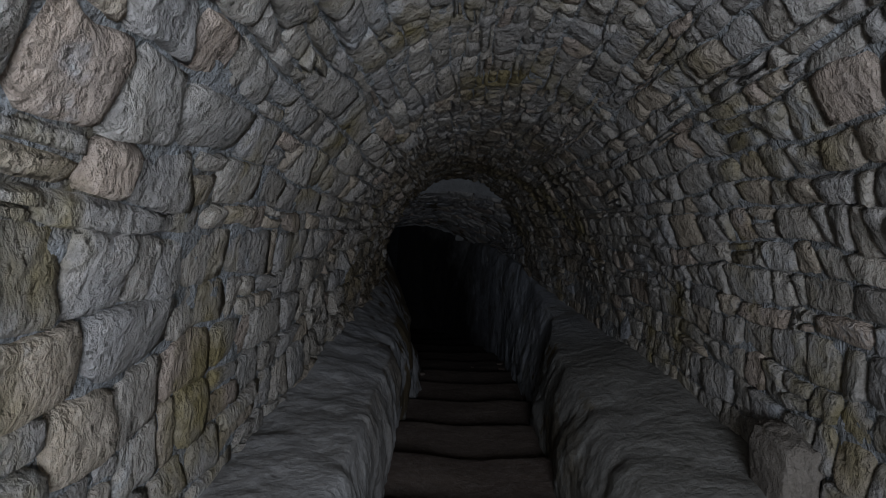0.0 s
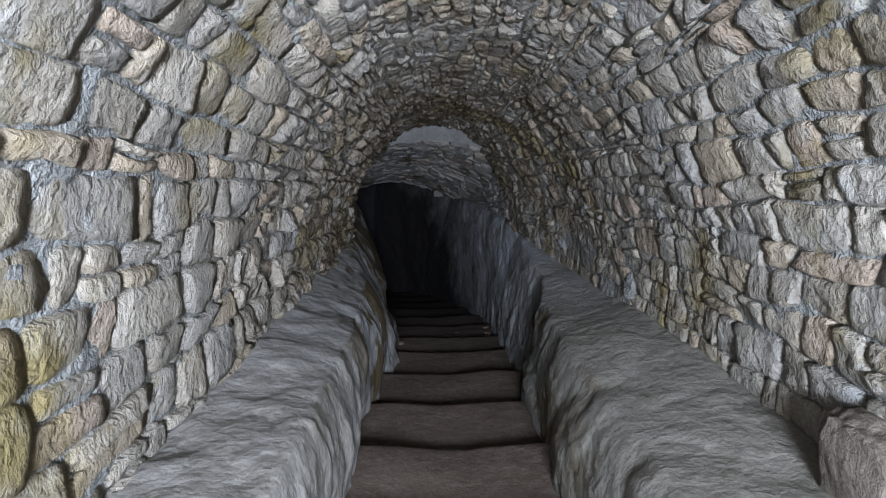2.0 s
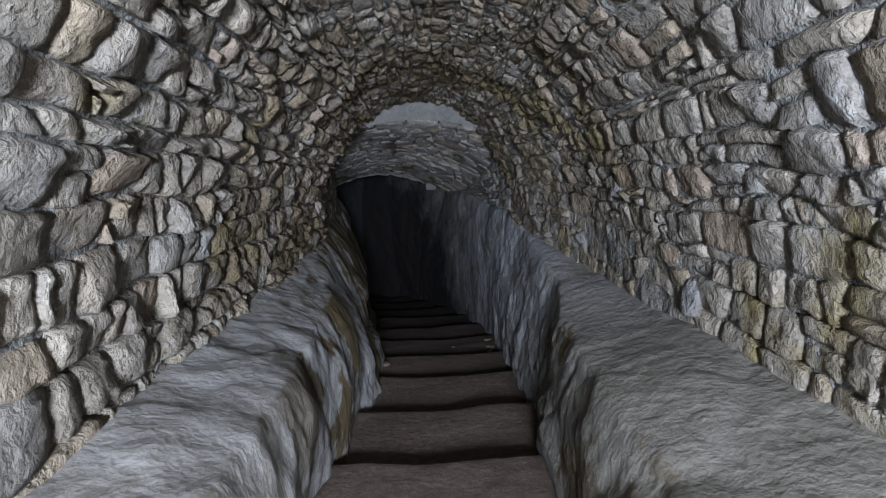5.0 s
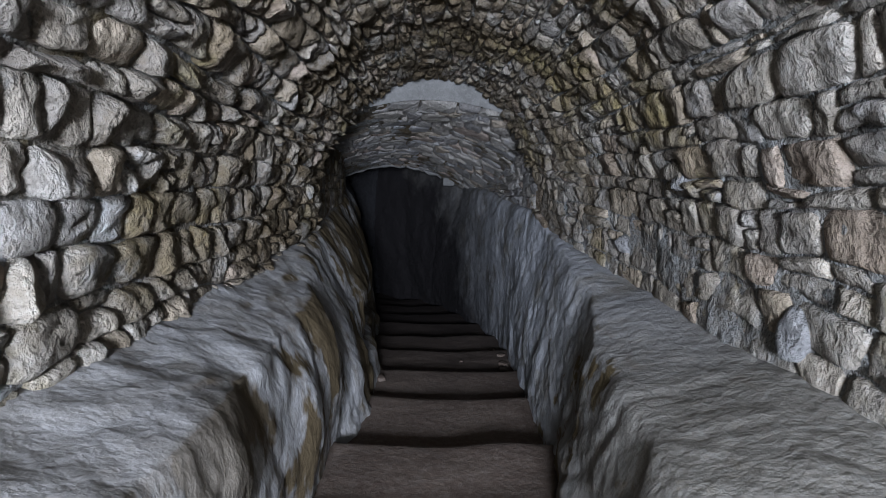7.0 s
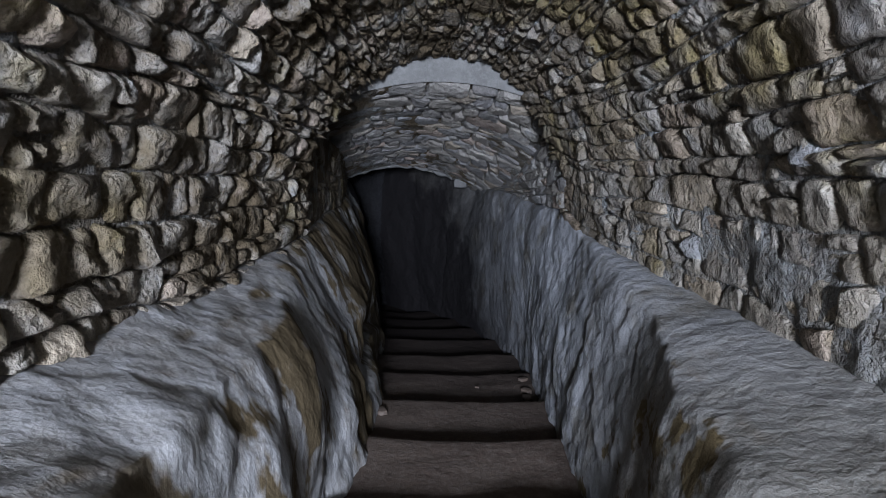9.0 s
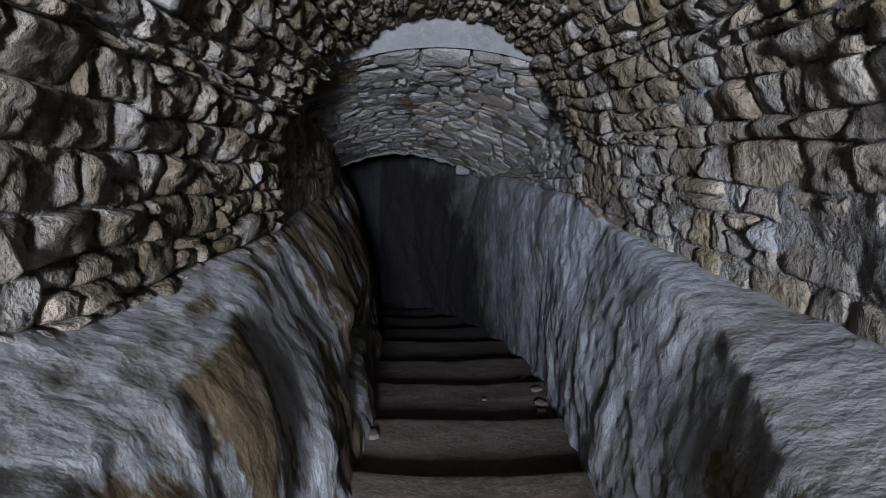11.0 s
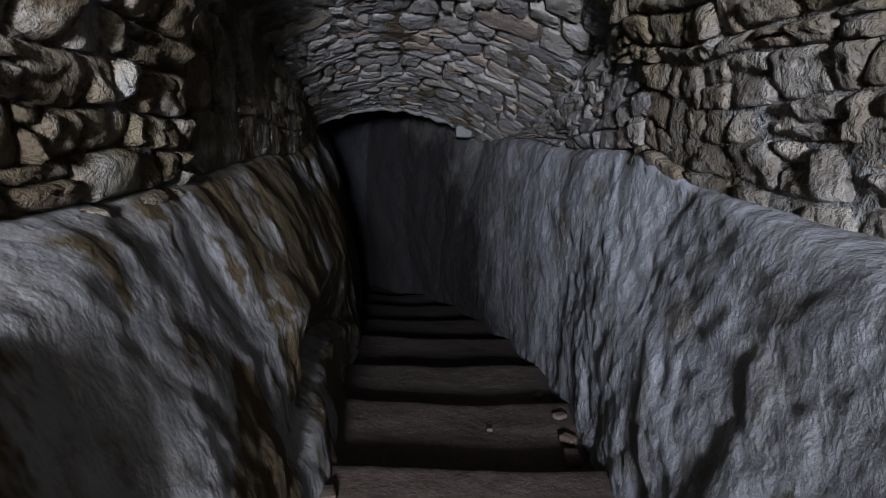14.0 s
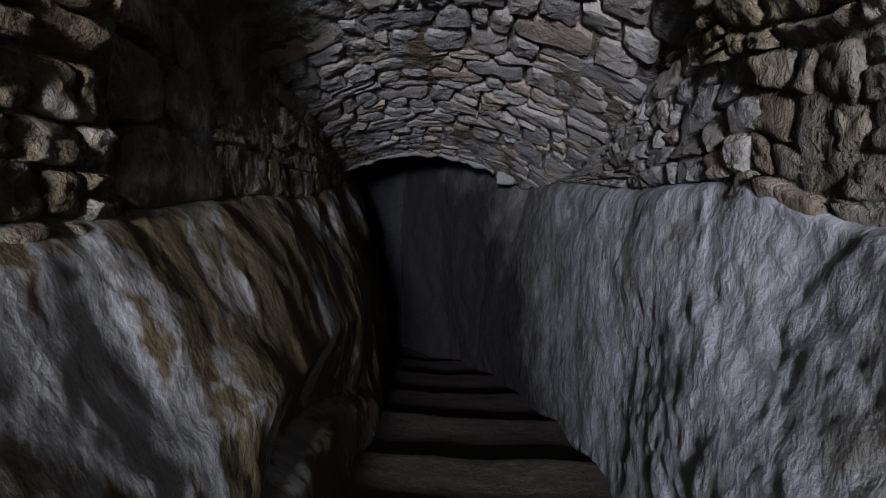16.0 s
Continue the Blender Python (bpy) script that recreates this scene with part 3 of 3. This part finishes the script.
# ---- upright block on the ledge and loose stones at the foot of the rock ----
def boulder(name, place, size, seed, mat, cuts=3, square=0.6):
    """A rough stone, rounded between a box and a ball, resting with its base at place."""
    bm = bmesh.new()
    bmesh.ops.create_cube(bm, size=2.0)
    bmesh.ops.subdivide_edges(bm, edges=bm.edges[:], cuts=cuts * 2, use_grid_fill=True)
    for v in bm.verts:
        ball = v.co.normalized() * 1.1
        v.co = v.co * square + ball * (1 - square)
        v.co += v.co.normalized() * (0.16 * noise.noise(v.co * 1.3 + Vector((seed, 0, 0))) + 0.07 * noise.noise(v.co * 3.7 + Vector((0, seed, 0))))
        v.co = Vector((v.co.x * size[0] / 2, v.co.y * size[1] / 2, v.co.z * size[2] / 2))
    low_z = min(v.co.z for v in bm.verts)
    for v in bm.verts:
        v.co.z -= low_z
    me = bpy.data.meshes.new(name)
    bm.to_mesh(me)
    bm.free()
    me.materials.append(mat)
    me.polygons.foreach_set("use_smooth", [True] * len(me.polygons))
    ob = new(name, me)
    ob.matrix_world = pose(*place)
    return ob


BLOCK = material("upright_block_stone", ((0.16, 0.138, 0.112), (0.125, 0.106, 0.086), (0.205, 0.18, 0.15)), 14, 70, 0.9, 0.92)
tagged(boulder("stone_block", (1.78, 2.82, -0.20, 0, 0, -3), (0.20, 0.38, 0.46), 3.0, BLOCK, 8, 0.62), "upright rough beige stone block against the vault foot", "stone block")
tagged(boulder("round_stone", (1.80, 3.02, 0.12), (0.13, 0.12, 0.12), 8.0, BLOCK, 4, 0.2), "small rounded brown stone in the gap beside the block", "stone")
for k, (x, y, w) in enumerate(((1.10, 9.66, 0.10), (1.12, 9.88, 0.08), (0.62, 10.02, 0.03), (1.12, 10.2, 0.07), (1.06, 10.8, 0.07), (-0.25, 9.0, 0.09))):
    top = nosing_z(min(n for n in NOSINGS if n > y))
    tagged(boulder("loose_stone", (x, y, top - 0.02, 0, 0, 40 * k), (w, w * 1.4, w * 0.7), 11.0 + k, EARTHY, 3, 0.6), "loose dusty brown stone lying on the trodden step", "stone", "loose stones on the steps")

# ---- pale stone at the springing beside the rim ----
edge_stone = boulder("stone", (0.44, 14.26, 0.16), (0.22, 0.16, 0.15), 21.0, PLASTER, 3, 0.6)
edge_stone.parent = low_vault
